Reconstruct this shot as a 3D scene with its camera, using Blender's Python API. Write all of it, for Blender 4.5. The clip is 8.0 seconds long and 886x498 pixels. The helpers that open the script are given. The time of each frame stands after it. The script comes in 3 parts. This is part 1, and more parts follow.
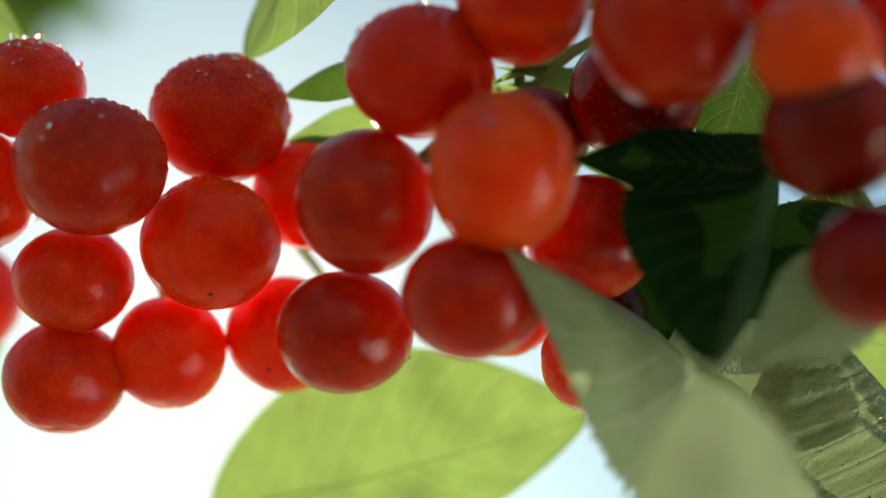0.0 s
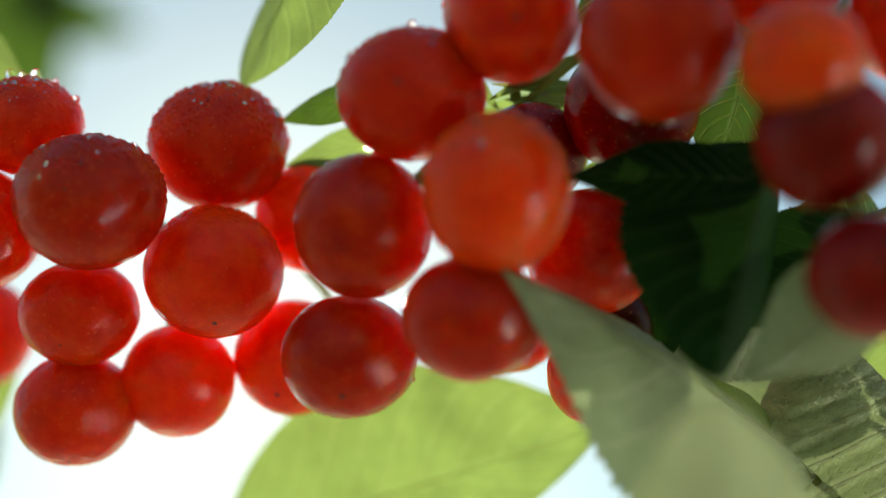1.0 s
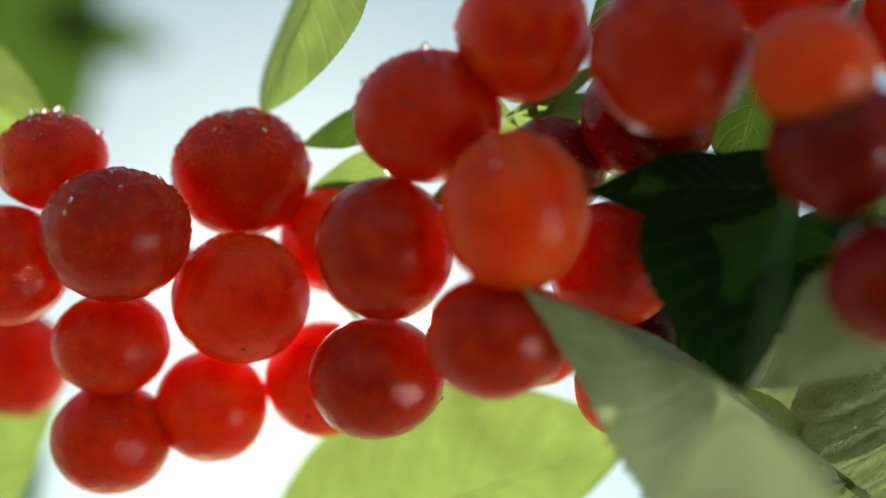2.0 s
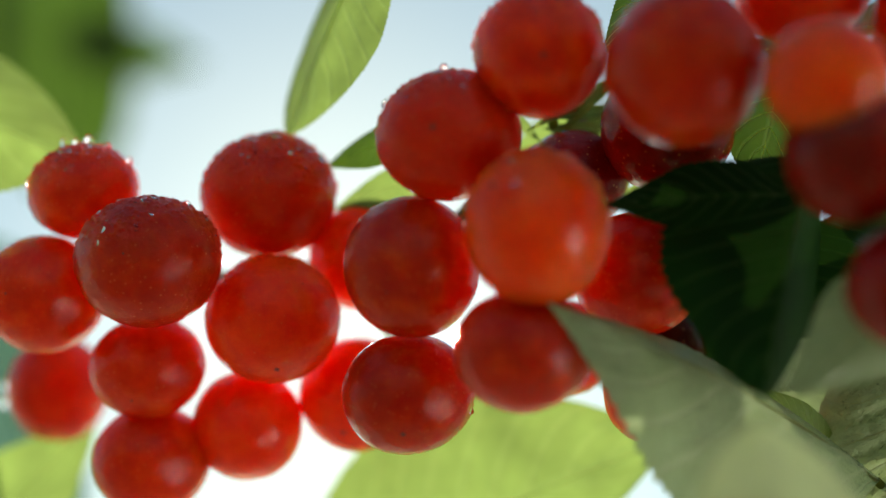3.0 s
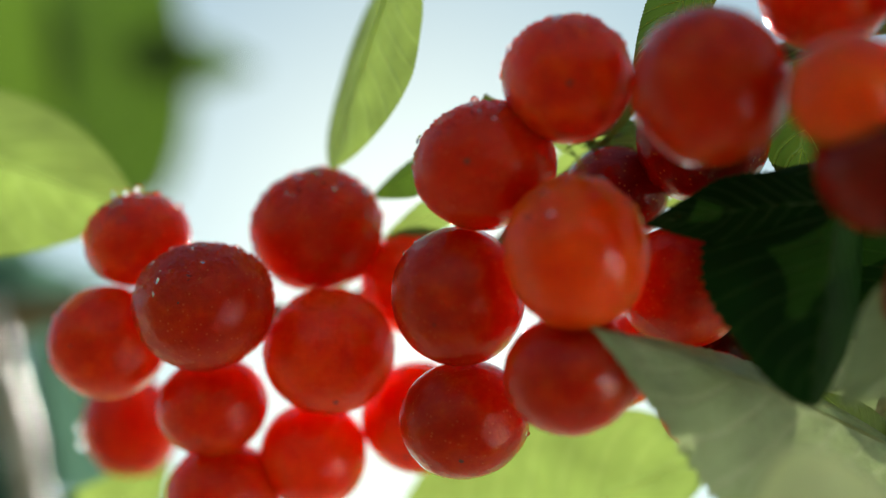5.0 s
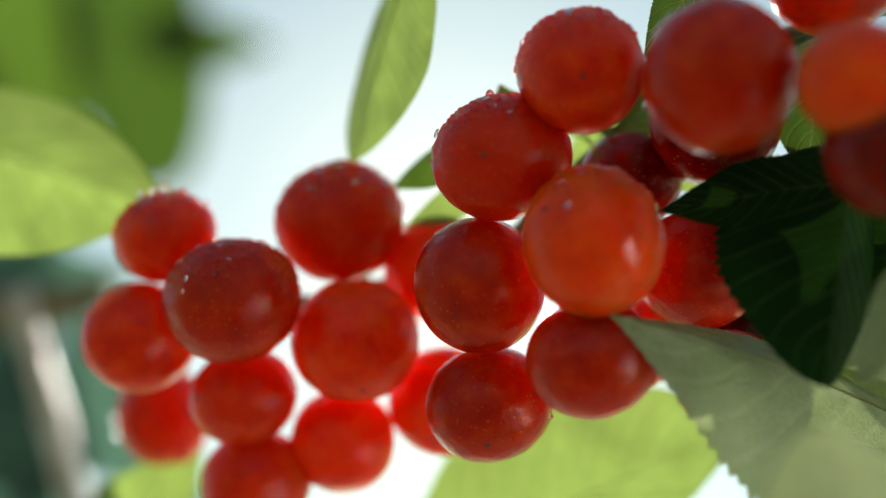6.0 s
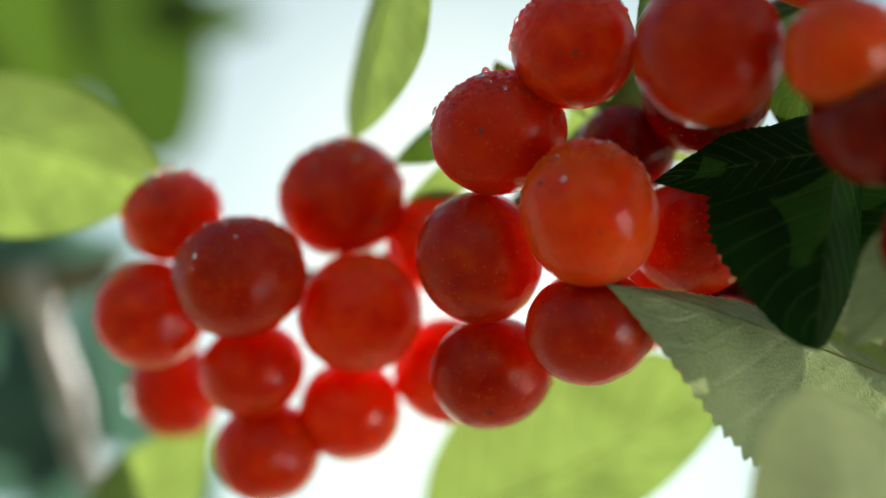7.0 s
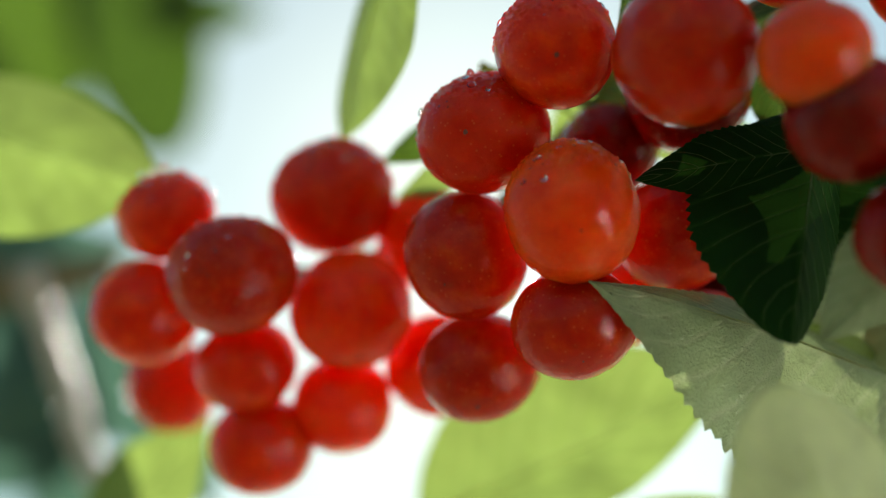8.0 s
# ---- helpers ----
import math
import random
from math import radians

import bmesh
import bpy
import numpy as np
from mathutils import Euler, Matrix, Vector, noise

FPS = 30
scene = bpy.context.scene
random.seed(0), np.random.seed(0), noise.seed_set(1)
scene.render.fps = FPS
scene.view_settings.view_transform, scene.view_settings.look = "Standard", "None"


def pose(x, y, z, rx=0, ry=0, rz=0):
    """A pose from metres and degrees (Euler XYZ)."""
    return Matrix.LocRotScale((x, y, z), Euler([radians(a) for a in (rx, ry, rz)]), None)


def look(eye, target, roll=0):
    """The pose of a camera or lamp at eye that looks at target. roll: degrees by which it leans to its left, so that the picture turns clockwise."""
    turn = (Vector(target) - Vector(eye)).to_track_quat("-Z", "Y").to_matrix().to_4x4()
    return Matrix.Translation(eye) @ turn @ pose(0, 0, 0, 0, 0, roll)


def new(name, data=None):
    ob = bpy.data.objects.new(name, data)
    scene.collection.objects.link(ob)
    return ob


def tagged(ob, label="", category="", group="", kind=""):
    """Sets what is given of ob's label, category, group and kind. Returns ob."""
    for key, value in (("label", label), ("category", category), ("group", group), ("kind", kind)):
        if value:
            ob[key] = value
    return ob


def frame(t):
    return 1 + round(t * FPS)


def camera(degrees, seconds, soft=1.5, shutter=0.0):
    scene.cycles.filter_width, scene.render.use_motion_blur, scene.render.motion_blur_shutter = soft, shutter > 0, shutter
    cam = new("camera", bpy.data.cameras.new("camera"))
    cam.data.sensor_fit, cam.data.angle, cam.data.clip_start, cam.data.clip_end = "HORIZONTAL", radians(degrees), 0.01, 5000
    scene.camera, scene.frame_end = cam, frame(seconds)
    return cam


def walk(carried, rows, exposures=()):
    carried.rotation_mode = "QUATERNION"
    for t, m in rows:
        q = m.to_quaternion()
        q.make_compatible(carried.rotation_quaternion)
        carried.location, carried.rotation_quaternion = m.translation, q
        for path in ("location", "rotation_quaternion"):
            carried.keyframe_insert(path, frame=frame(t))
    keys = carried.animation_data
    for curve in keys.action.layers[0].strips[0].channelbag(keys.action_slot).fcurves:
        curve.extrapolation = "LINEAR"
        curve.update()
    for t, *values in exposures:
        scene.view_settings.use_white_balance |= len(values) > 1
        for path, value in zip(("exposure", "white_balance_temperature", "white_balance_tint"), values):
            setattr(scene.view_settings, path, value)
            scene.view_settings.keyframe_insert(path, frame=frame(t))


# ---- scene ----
cam = camera(35.84, 8.0, soft=1.1)
cam.data.dof.use_dof = True
cam.data.dof.focus_distance = 0.1550
cam.data.dof.aperture_fstop = 6.20
walk(cam, (
    (0.00, pose(-0.00000, -0.00000, 1.50000, 122.000, -0.000, 0.000)),
    (0.50, pose(0.00172, -0.00071, 1.50157, 121.646, 1.032, 0.949)),
    (1.00, pose(0.00371, -0.00143, 1.50275, 121.684, 1.258, 2.417)),
    (1.50, pose(0.00521, -0.00226, 1.50391, 121.632, 1.771, 3.841)),
    (3.00, pose(0.00754, -0.00624, 1.50441, 121.783, 3.198, 7.448)),
    (3.50, pose(0.00837, -0.00770, 1.50562, 121.372, 3.819, 8.409)),
    (4.00, pose(0.00923, -0.00850, 1.50624, 121.283, 4.240, 9.503)),
    (4.50, pose(0.01099, -0.00949, 1.50736, 121.199, 4.509, 11.092)),
    (6.00, pose(0.01347, -0.01548, 1.50897, 119.652, 6.127, 13.978)),
    (6.50, pose(0.01376, -0.01813, 1.50791, 118.675, 6.632, 14.340)),
    (7.00, pose(0.01468, -0.01965, 1.50747, 118.339, 7.086, 14.672)),
    (7.50, pose(0.01625, -0.02080, 1.50632, 118.405, 7.097, 14.930)),
    (8.00, pose(0.01758, -0.02252, 1.50665, 117.896, 7.388, 15.085)),
), exposures=((0.0, 0.63, 6500, 7),))

# ---- the shot's own frame: millimetres to the right, down and forward from where the camera starts ----
LIFT = radians(32.0)
HOME = Vector((0.0, 0.0, 1.5))
TURN = Matrix(((1, 0, 0), (0, math.sin(LIFT), math.cos(LIFT)), (0, -math.cos(LIFT), math.sin(LIFT))))


def way(u, v, w):
    """A direction of the shot's frame as a world direction."""
    return (TURN @ Vector((u, v, w))).normalized()


def at(u, v, w):
    """A place of the shot's frame, in millimetres, as a world place."""
    return HOME + TURN @ Vector((u, v, w)) * 0.001


# ---- world, sun, exposure ----
SUN = way(-0.152, 0.026, 1.0)
world = bpy.data.worlds.new("sky")
scene.world = world
world.use_nodes = True
wt = world.node_tree
sky = wt.nodes.new("ShaderNodeTexSky")
sky.sky_type = "NISHITA"
sky.sun_disc = False
sky.sun_elevation = math.asin(SUN.z)
sky.sun_rotation = math.atan2(SUN.x, SUN.y)
sky.air_density = 1.5
sky.dust_density = 0.42
sky.ozone_density = 0.5
haze = wt.nodes.new("ShaderNodeMix")
haze.data_type, haze.blend_type = "RGBA", "MULTIPLY"
haze.inputs[0].default_value = 1.0
haze.inputs[7].default_value = (0.88, 1.0, 0.95, 1)
wt.links.new(sky.outputs[0], haze.inputs[6])
wt.links.new(haze.outputs[2], wt.nodes["Background"].inputs[0])
wt.nodes["Background"].inputs[1].default_value = 0.077
sun = new("sun", bpy.data.lights.new("sun", "SUN"))
sun.data.energy, sun.data.angle, sun.data.color = 5.0, radians(0.6), (1.0, 0.94, 0.84)
sun.matrix_world = look(HOME + SUN * 3, HOME)


# ---- materials ----
def material(name):
    m = bpy.data.materials.new(name)
    m.use_nodes = True
    return m, m.node_tree, m.node_tree.nodes["Principled BSDF"]


def node(tree, kind, **given):
    n = tree.nodes.new("ShaderNode" + kind)
    for key, value in given.items():
        if key in n.inputs:
            n.inputs[key].default_value = value
    return n


def math_node(tree, op, a, b=None, c=None):
    n = tree.nodes.new("ShaderNodeMath")
    n.operation = op
    for i, x in enumerate((a, b, c)):
        if x is None:
            continue
        if isinstance(x, (int, float)):
            n.inputs[i].default_value = x
        else:
            tree.links.new(x, n.inputs[i])
    return n.outputs[0]


def mix(tree, fac, a, b, blend="MIX"):
    n = tree.nodes.new("ShaderNodeMix")
    n.data_type, n.blend_type = "RGBA", blend
    for i, x in ((0, fac), (6, a), (7, b)):
        if isinstance(x, (int, float)):
            n.inputs[i].default_value = x
        elif isinstance(x, tuple):
            n.inputs[i].default_value = (*x, 1)
        else:
            tree.links.new(x, n.inputs[i])
    return n.outputs[2]


def ramp(tree, value, stops):
    n = tree.nodes.new("ShaderNodeValToRGB")
    tree.links.new(value, n.inputs[0])
    els = n.color_ramp.elements
    while len(els) < len(stops):
        els.new(0.5)
    for el, (p, c) in zip(els, stops):
        el.position, el.color = p, ((c, c, c, 1) if isinstance(c, (int, float)) else (*c, 1))
    return n.outputs[0]


def cherry_skin(name, deep, red, light, relief=0.00072):
    m, t, b = material(name)
    L = t.links.new
    co = node(t, "TexCoord").outputs["Object"]
    rnd = t.nodes.new("ShaderNodeObjectInfo").outputs["Random"]
    shift = t.nodes.new("ShaderNodeVectorMath")
    shift.operation = "ADD"
    L(co, shift.inputs[0])
    L(rnd, shift.inputs[1])
    v = shift.outputs[0]
    big = node(t, "TexNoise", Scale=230.0, Detail=5.0, Roughness=0.68)
    fine = node(t, "TexNoise", Scale=1500.0, Detail=3.0, Roughness=0.6)
    dots = node(t, "TexVoronoi", Scale=1100.0, Randomness=1.0)
    for n in (big, fine, dots):
        L(v, n.inputs["Vector"])
    col = ramp(t, big.outputs[0], [(0.32, deep), (0.52, red), (0.74, light)])
    ripe = mix(t, math_node(t, "MULTIPLY", math_node(t, "POWER", rnd, 2.0), 0.6), col, deep)
    speck = ramp(t, dots.outputs["Distance"], [(0.06, 1.0), (0.22, 0.0)])
    col2 = mix(t, math_node(t, "MULTIPLY", speck, 0.30), ripe, (0.80, 0.30, 0.10))
    L(col2, b.inputs["Base Color"])
    b.inputs["Subsurface Weight"].default_value = 1.0
    b.inputs["Subsurface Radius"].default_value = (1.0, 0.13, 0.035)
    b.inputs["Subsurface Scale"].default_value = 0.016
    b.inputs["Subsurface Anisotropy"].default_value = 0.8
    rough = ramp(t, fine.outputs[0], [(0.3, 0.015), (0.75, 0.06)])
    L(rough, b.inputs["Roughness"])
    b.inputs["IOR"].default_value = 1.4
    b.inputs["Specular IOR Level"].default_value = 0.20
    bump = node(t, "Bump", Strength=0.55, Distance=relief)
    peel = node(t, "TexNoise", Scale=480.0, Detail=1.0)
    L(v, peel.inputs["Vector"])
    hgt = math_node(t, "ADD", math_node(t, "ADD", big.outputs[0], math_node(t, "MULTIPLY", peel.outputs[0], 0.9)), math_node(t, "MULTIPLY", fine.outputs[0], 0.18))
    L(hgt, bump.inputs["Height"])
    L(bump.outputs[0], b.inputs["Normal"])
    film = node(t, "TexNoise", Scale=760.0, Detail=1.5, Distortion=0.6)
    L(v, film.inputs["Vector"])
    ripple = node(t, "Bump", Strength=0.7, Distance=0.00042)
    L(film.outputs[0], ripple.inputs["Height"])
    b.inputs["Coat Weight"].default_value = 0.35
    b.inputs["Coat Roughness"].default_value = 0.03
    b.inputs["Coat IOR"].default_value = 1.33
    L(ripple.outputs[0], b.inputs["Coat Normal"])
    return m


def water():
    m, t, b = material("water")
    b.inputs["Transmission Weight"].default_value = 1.0
    b.inputs["Roughness"].default_value = 0.11
    b.inputs["IOR"].default_value = 1.33
    b.inputs["Base Color"].default_value = (1, 1, 1, 1)
    return m


def leaf_blade(name, face, glow, veined, share=0.5, rough=0.42, relief=1.0, net_seen=0.35, grain_seen=0.15, shine=0.5):
    """A leaf's tissue: its own colour, the colour of light that comes through it, and its veins along the UV map (s along, v across)."""
    m, t, b = material(name)
    L = t.links.new
    uv = node(t, "UVMap").outputs[0]
    sep = t.nodes.new("ShaderNodeSeparateXYZ")
    L(uv, sep.inputs[0])
    s, v = sep.outputs[0], sep.outputs[1]
    side = math_node(t, "ABSOLUTE", math_node(t, "SUBTRACT", v, 0.5))
    rib = math_node(t, "SUBTRACT", math_node(t, "MULTIPLY", s, 10.0), math_node(t, "MULTIPLY", side, 4.4))
    dist = math_node(t, "ABSOLUTE", math_node(t, "SUBTRACT", math_node(t, "FRACT", rib), 0.5))
    line = ramp(t, dist, [(0.0, 0.9), (0.05, 0.6), (0.16, 0.0)])
    mid = ramp(t, side, [(0.0, 1.0), (0.018, 0.8), (0.04, 0.0)])
    vein = math_node(t, "MAXIMUM", line, mid)
    co = node(t, "TexCoord").outputs["Object"]
    net = node(t, "TexVoronoi", Scale=1500.0)
    net.feature = "DISTANCE_TO_EDGE"
    net2 = node(t, "TexVoronoi", Scale=3600.0)
    net2.feature = "DISTANCE_TO_EDGE"
    blotch = node(t, "TexNoise", Scale=110.0, Detail=5.0, Roughness=0.62)
    grain = node(t, "TexNoise", Scale=2600.0, Detail=2.0)
    for n in (net, net2, blotch, grain):
        L(co, n.inputs["Vector"])
    mesh = ramp(t, net.outputs["Distance"], [(0.0, 1.0), (0.09, 0.0)])
    mesh2 = ramp(t, net2.outputs["Distance"], [(0.0, 1.0), (0.10, 0.0)])
    web = math_node(t, "ADD", math_node(t, "MULTIPLY", mesh, 0.14 * net_seen), math_node(t, "MULTIPLY", mesh2, 0.10 * net_seen))
    light = math_node(t, "MINIMUM", math_node(t, "ADD", math_node(t, "MULTIPLY", vein, 0.7), web), 1.0)
    mot = ramp(t, blotch.outputs[0], [(0.3, 0.72), (0.72, 1.25)])
    L(mix(t, 1.0, mix(t, light, face, veined), mot, "MULTIPLY"), b.inputs["Base Color"])
    b.inputs["Roughness"].default_value = rough
    b.inputs["Specular IOR Level"].default_value = shine
    tr = node(t, "BsdfTranslucent")
    L(mix(t, 1.0, mix(t, math_node(t, "MULTIPLY", light, 0.5), glow, veined), mot, "MULTIPLY"), tr.inputs[0])
    swell = math_node(t, "SUBTRACT", math_node(t, "ADD", blotch.outputs[0], math_node(t, "MULTIPLY", grain.outputs[0], grain_seen)),
                      math_node(t, "ADD", math_node(t, "MULTIPLY", vein, 0.8 if net_seen > 0.3 else 0.3), math_node(t, "MULTIPLY", mesh, 0.22 * net_seen)))
    bump = node(t, "Bump", Strength=0.6 * relief, Distance=0.0004)
    L(swell, bump.inputs["Height"])
    L(bump.outputs[0], b.inputs["Normal"])
    L(bump.outputs[0], tr.inputs["Normal"])
    mx = node(t, "MixShader", Fac=share)
    L(b.outputs[0], mx.inputs[1])
    L(tr.outputs[0], mx.inputs[2])
    L(mx.outputs[0], t.nodes["Material Output"].inputs[0])
    return m


def plain(name, low, high, scale, rough=0.6, relief=0.4, depth=0.0003, through_it=0.0, glow=None):
    m, t, b = material(name)
    L = t.links.new
    co = node(t, "TexCoord").outputs["Object"]
    a = node(t, "TexNoise", Scale=scale, Detail=5.0, Roughness=0.65)
    g = node(t, "TexNoise", Scale=scale * 9, Detail=2.0)
    L(co, a.inputs["Vector"])
    L(co, g.inputs["Vector"])
    L(ramp(t, math_node(t, "ADD", math_node(t, "MULTIPLY", a.outputs[0], 0.75), math_node(t, "MULTIPLY", g.outputs[0], 0.25)), [(0.3, low), (0.7, high)]), b.inputs["Base Color"])
    b.inputs["Roughness"].default_value = rough
    b.inputs["Subsurface Weight"].default_value = through_it
    b.inputs["Subsurface Scale"].default_value = 0.0012
    bump = node(t, "Bump", Strength=relief, Distance=depth)
    L(a.outputs[0], bump.inputs["Height"])
    L(bump.outputs[0], b.inputs["Normal"])
    if glow:
        tr = node(t, "BsdfTranslucent", Color=(*glow, 1))
        mx = node(t, "MixShader", Fac=0.8)
        L(b.outputs[0], mx.inputs[1])
        L(tr.outputs[0], mx.inputs[2])
        L(mx.outputs[0], t.nodes["Material Output"].inputs[0])
    return m


SKIN = cherry_skin("red_cherry_skin", (0.54, 0.022, 0.003), (0.65, 0.048, 0.004), (0.76, 0.11, 0.008))
BRIGHT = cherry_skin("clear_red_cherry_skin", (0.72, 0.034, 0.004), (0.84, 0.070, 0.006), (0.92, 0.15, 0.012))
DEEP = cherry_skin("deep_red_cherry_skin", (0.40, 0.015, 0.003), (0.49, 0.032, 0.004), (0.60, 0.08, 0.007))
# Skin copy for shaded cherries: the shade is put into its darker red.
SHADED = cherry_skin("shaded_cherry_skin", (0.15, 0.003, 0.003), (0.23, 0.007, 0.005), (0.32, 0.018, 0.007))
# Darkest skin copy, holding the shadow on the cherry behind the felted leaf.
SHADED_DEEP = cherry_skin("deep_shaded_cherry_skin", (0.04, 0.003, 0.002), (0.08, 0.007, 0.004), (0.13, 0.02, 0.006))
PALE = cherry_skin("orange_cherry_skin", (0.68, 0.050, 0.005), (0.80, 0.105, 0.009), (0.87, 0.19, 0.014), 0.0005)
WATER = water()
STALK = plain("green_stalk", (0.16, 0.19, 0.04), (0.30, 0.29, 0.09), 600, 0.5, glow=(0.3, 0.32, 0.08))
RIB = plain("leaf_rib", (0.26, 0.32, 0.09), (0.40, 0.46, 0.15), 500, 0.5, glow=(0.75, 0.85, 0.35))
FELT_RIB = plain("felt_leaf_rib", (0.46, 0.48, 0.28), (0.60, 0.60, 0.38), 500, 0.5, glow=(0.45, 0.48, 0.22))
# Ribs darkened along with the shade-coloured leaves.
SHADE_DARK_RIB = plain("shade_dark_leaf_rib", (0.025, 0.06, 0.014), (0.06, 0.10, 0.025), 500, 0.5)
BARK = plain("twig_bark", (0.10, 0.075, 0.035), (0.24, 0.20, 0.10), 420, 0.7, 0.8, 0.0006)
OLD_BARK = plain("wet_grey_bark", (0.38, 0.34, 0.31), (0.68, 0.63, 0.60), 160, 0.40, 0.9, 0.001)
SCAR = plain("dry_scar", (0.07, 0.02, 0.012), (0.18, 0.06, 0.03), 900, 0.7)
GRASS = plain("dry_ground", (0.16, 0.15, 0.07), (0.40, 0.35, 0.24), 5, 0.9, 0.8, 0.03)
BLACK = plain("black_metal", (0.015, 0.015, 0.015), (0.03, 0.03, 0.03), 60, 0.4)
SILVER, _t, _b = material("silver_fabric")
_b.inputs["Base Color"].default_value = (0.85, 0.84, 0.82, 1)
_b.inputs["Metallic"].default_value = 1.0
_b.inputs["Roughness"].default_value = 0.16
_n, _u = node(_t, "TexNoise", Scale=70.0, Detail=2.0), node(_t, "Bump", Strength=0.5, Distance=0.0008)
_t.links.new(node(_t, "TexCoord").outputs["Object"], _n.inputs["Vector"])
_t.links.new(_n.outputs[0], _u.inputs["Height"])
_t.links.new(_u.outputs[0], _b.inputs["Normal"])
# Lit copy of the leaf tissue, with the sun's share put into its colour.
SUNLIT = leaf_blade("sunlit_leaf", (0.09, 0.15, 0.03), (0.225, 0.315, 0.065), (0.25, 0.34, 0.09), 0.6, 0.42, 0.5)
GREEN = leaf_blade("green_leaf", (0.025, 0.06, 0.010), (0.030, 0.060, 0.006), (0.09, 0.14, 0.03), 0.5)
# Darker copy of the leaf tissue: shade on the far leaves put into colour.
SHADE_TONED = leaf_blade("shade_toned_leaf", (0.04, 0.075, 0.018), (0.062, 0.12, 0.011), (0.08, 0.13, 0.03), 0.45)
GREY = leaf_blade("grey_underside", (0.72, 0.79, 0.50), (0.62, 0.72, 0.30), (0.70, 0.77, 0.50), 0.48, 0.38, 1.5, 0.2)
FELT = leaf_blade("felted_underside", (0.35, 0.44, 0.25), (0.22, 0.28, 0.10), (0.44, 0.50, 0.30), 0.25, 0.24, 1.5, 0.3, 0.6)
QUILT = leaf_blade("quilted_underside", (0.46, 0.53, 0.33), (0.22, 0.28, 0.10), (0.52, 0.58, 0.37), 0.25, 0.26, 2.4, 0.4, 0.5)
# Kept dark so that the unseen leaf shell stays dim in reflections.
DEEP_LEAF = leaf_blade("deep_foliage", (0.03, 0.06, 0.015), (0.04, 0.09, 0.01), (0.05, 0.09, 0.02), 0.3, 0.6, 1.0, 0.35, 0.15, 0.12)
# Near-black green: the shade these leaves hang in is put into their colour.
SHADE_DARK = leaf_blade("shade_dark_leaf", (0.006, 0.030, 0.004), (0.02, 0.06, 0.006), (0.02, 0.06, 0.010), 0.10, 0.55, 0.7, 0.35, 0.15, 0.06)
# Dark blue-green puts shade and the sky's reflection into the leaf colour.
TEAL = leaf_blade("sky_tinted_leaf", (0.045, 0.10, 0.085), (0.085, 0.18, 0.125), (0.09, 0.16, 0.12), 0.45, 0.35)
# Shaded copy of the leaf tissue: its darker colour stands for the shade.
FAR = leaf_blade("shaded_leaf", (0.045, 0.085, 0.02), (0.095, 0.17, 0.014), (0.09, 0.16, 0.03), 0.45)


# ---- building helpers ----
def mesh_of(name, verts, faces, mat, smooth=True, uvs=None):
    me = bpy.data.meshes.new(name)
    me.from_pydata([tuple(v) for v in verts], [], faces)
    me.materials.append(mat)
    if smooth:
        me.polygons.foreach_set("use_smooth", [True] * len(me.polygons))
    if uvs is not None:
        layer = me.uv_layers.new(name="UVMap")
        for loop in me.loops:
            layer.data[loop.index].uv = uvs[loop.vertex_index]
    me.update()
    return me


def part(name, me, parent, label=""):
    ob = new(name, me)
    ob.parent = parent
    if label:
        ob["label"] = label
    return ob


def thing(name, place, label, category, group="", kind=""):
    ob = new(name)
    ob.empty_display_size = 0.005
    ob.location = place
    return tagged(ob, label, category, group, kind)


def tube(points, radii, sides=10, rough=0.0, seed=0):
    """Verts and faces of a closed tapered tube along points."""
    rng = random.Random(seed)
    points = [Vector(p) for p in points]
    verts, faces = [], []
    up = Vector((0.31, 0.17, 0.93))
    for i, (p, r) in enumerate(zip(points, radii)):
        d = (points[min(i + 1, len(points) - 1)] - points[max(i - 1, 0)]).normalized()
        a = d.cross(up)
        if a.length < 0.05:
            a = d.cross(Vector((1, 0, 0)))
        a.normalize()
        b = d.cross(a)
        for k in range(sides):
            ang = 2 * math.pi * k / sides
            q = r * (1 + rough * rng.uniform(-1, 1))
            verts.append(p + a * (q * math.cos(ang)) + b * (q * math.sin(ang)))
    n = len(points)
    for i in range(n - 1):
        for k in range(sides):
            k2 = (k + 1) % sides
            faces.append((i * sides + k, i * sides + k2, (i + 1) * sides + k2, (i + 1) * sides + k))
    faces.append(tuple(range(sides - 1, -1, -1)))
    faces.append(tuple(range((n - 1) * sides, n * sides)))
    return verts, faces


def spline(points, n):
    """Catmull-Rom points through the given ones."""
    pts = [Vector(p) for p in points]
    pts = [pts[0] * 2 - pts[1]] + pts + [pts[-1] * 2 - pts[-2]]
    out = []
    for i in range(1, len(pts) - 2):
        for k in range(n):
            t = k / n
            a, b, c, d = pts[i - 1], pts[i], pts[i + 1], pts[i + 2]
            out.append(0.5 * ((2 * b) + (c - a) * t + (2 * a - 5 * b + 4 * c - d) * t * t + (3 * b - a - 3 * c + d) * t ** 3))
    out.append(pts[-2])
    return out


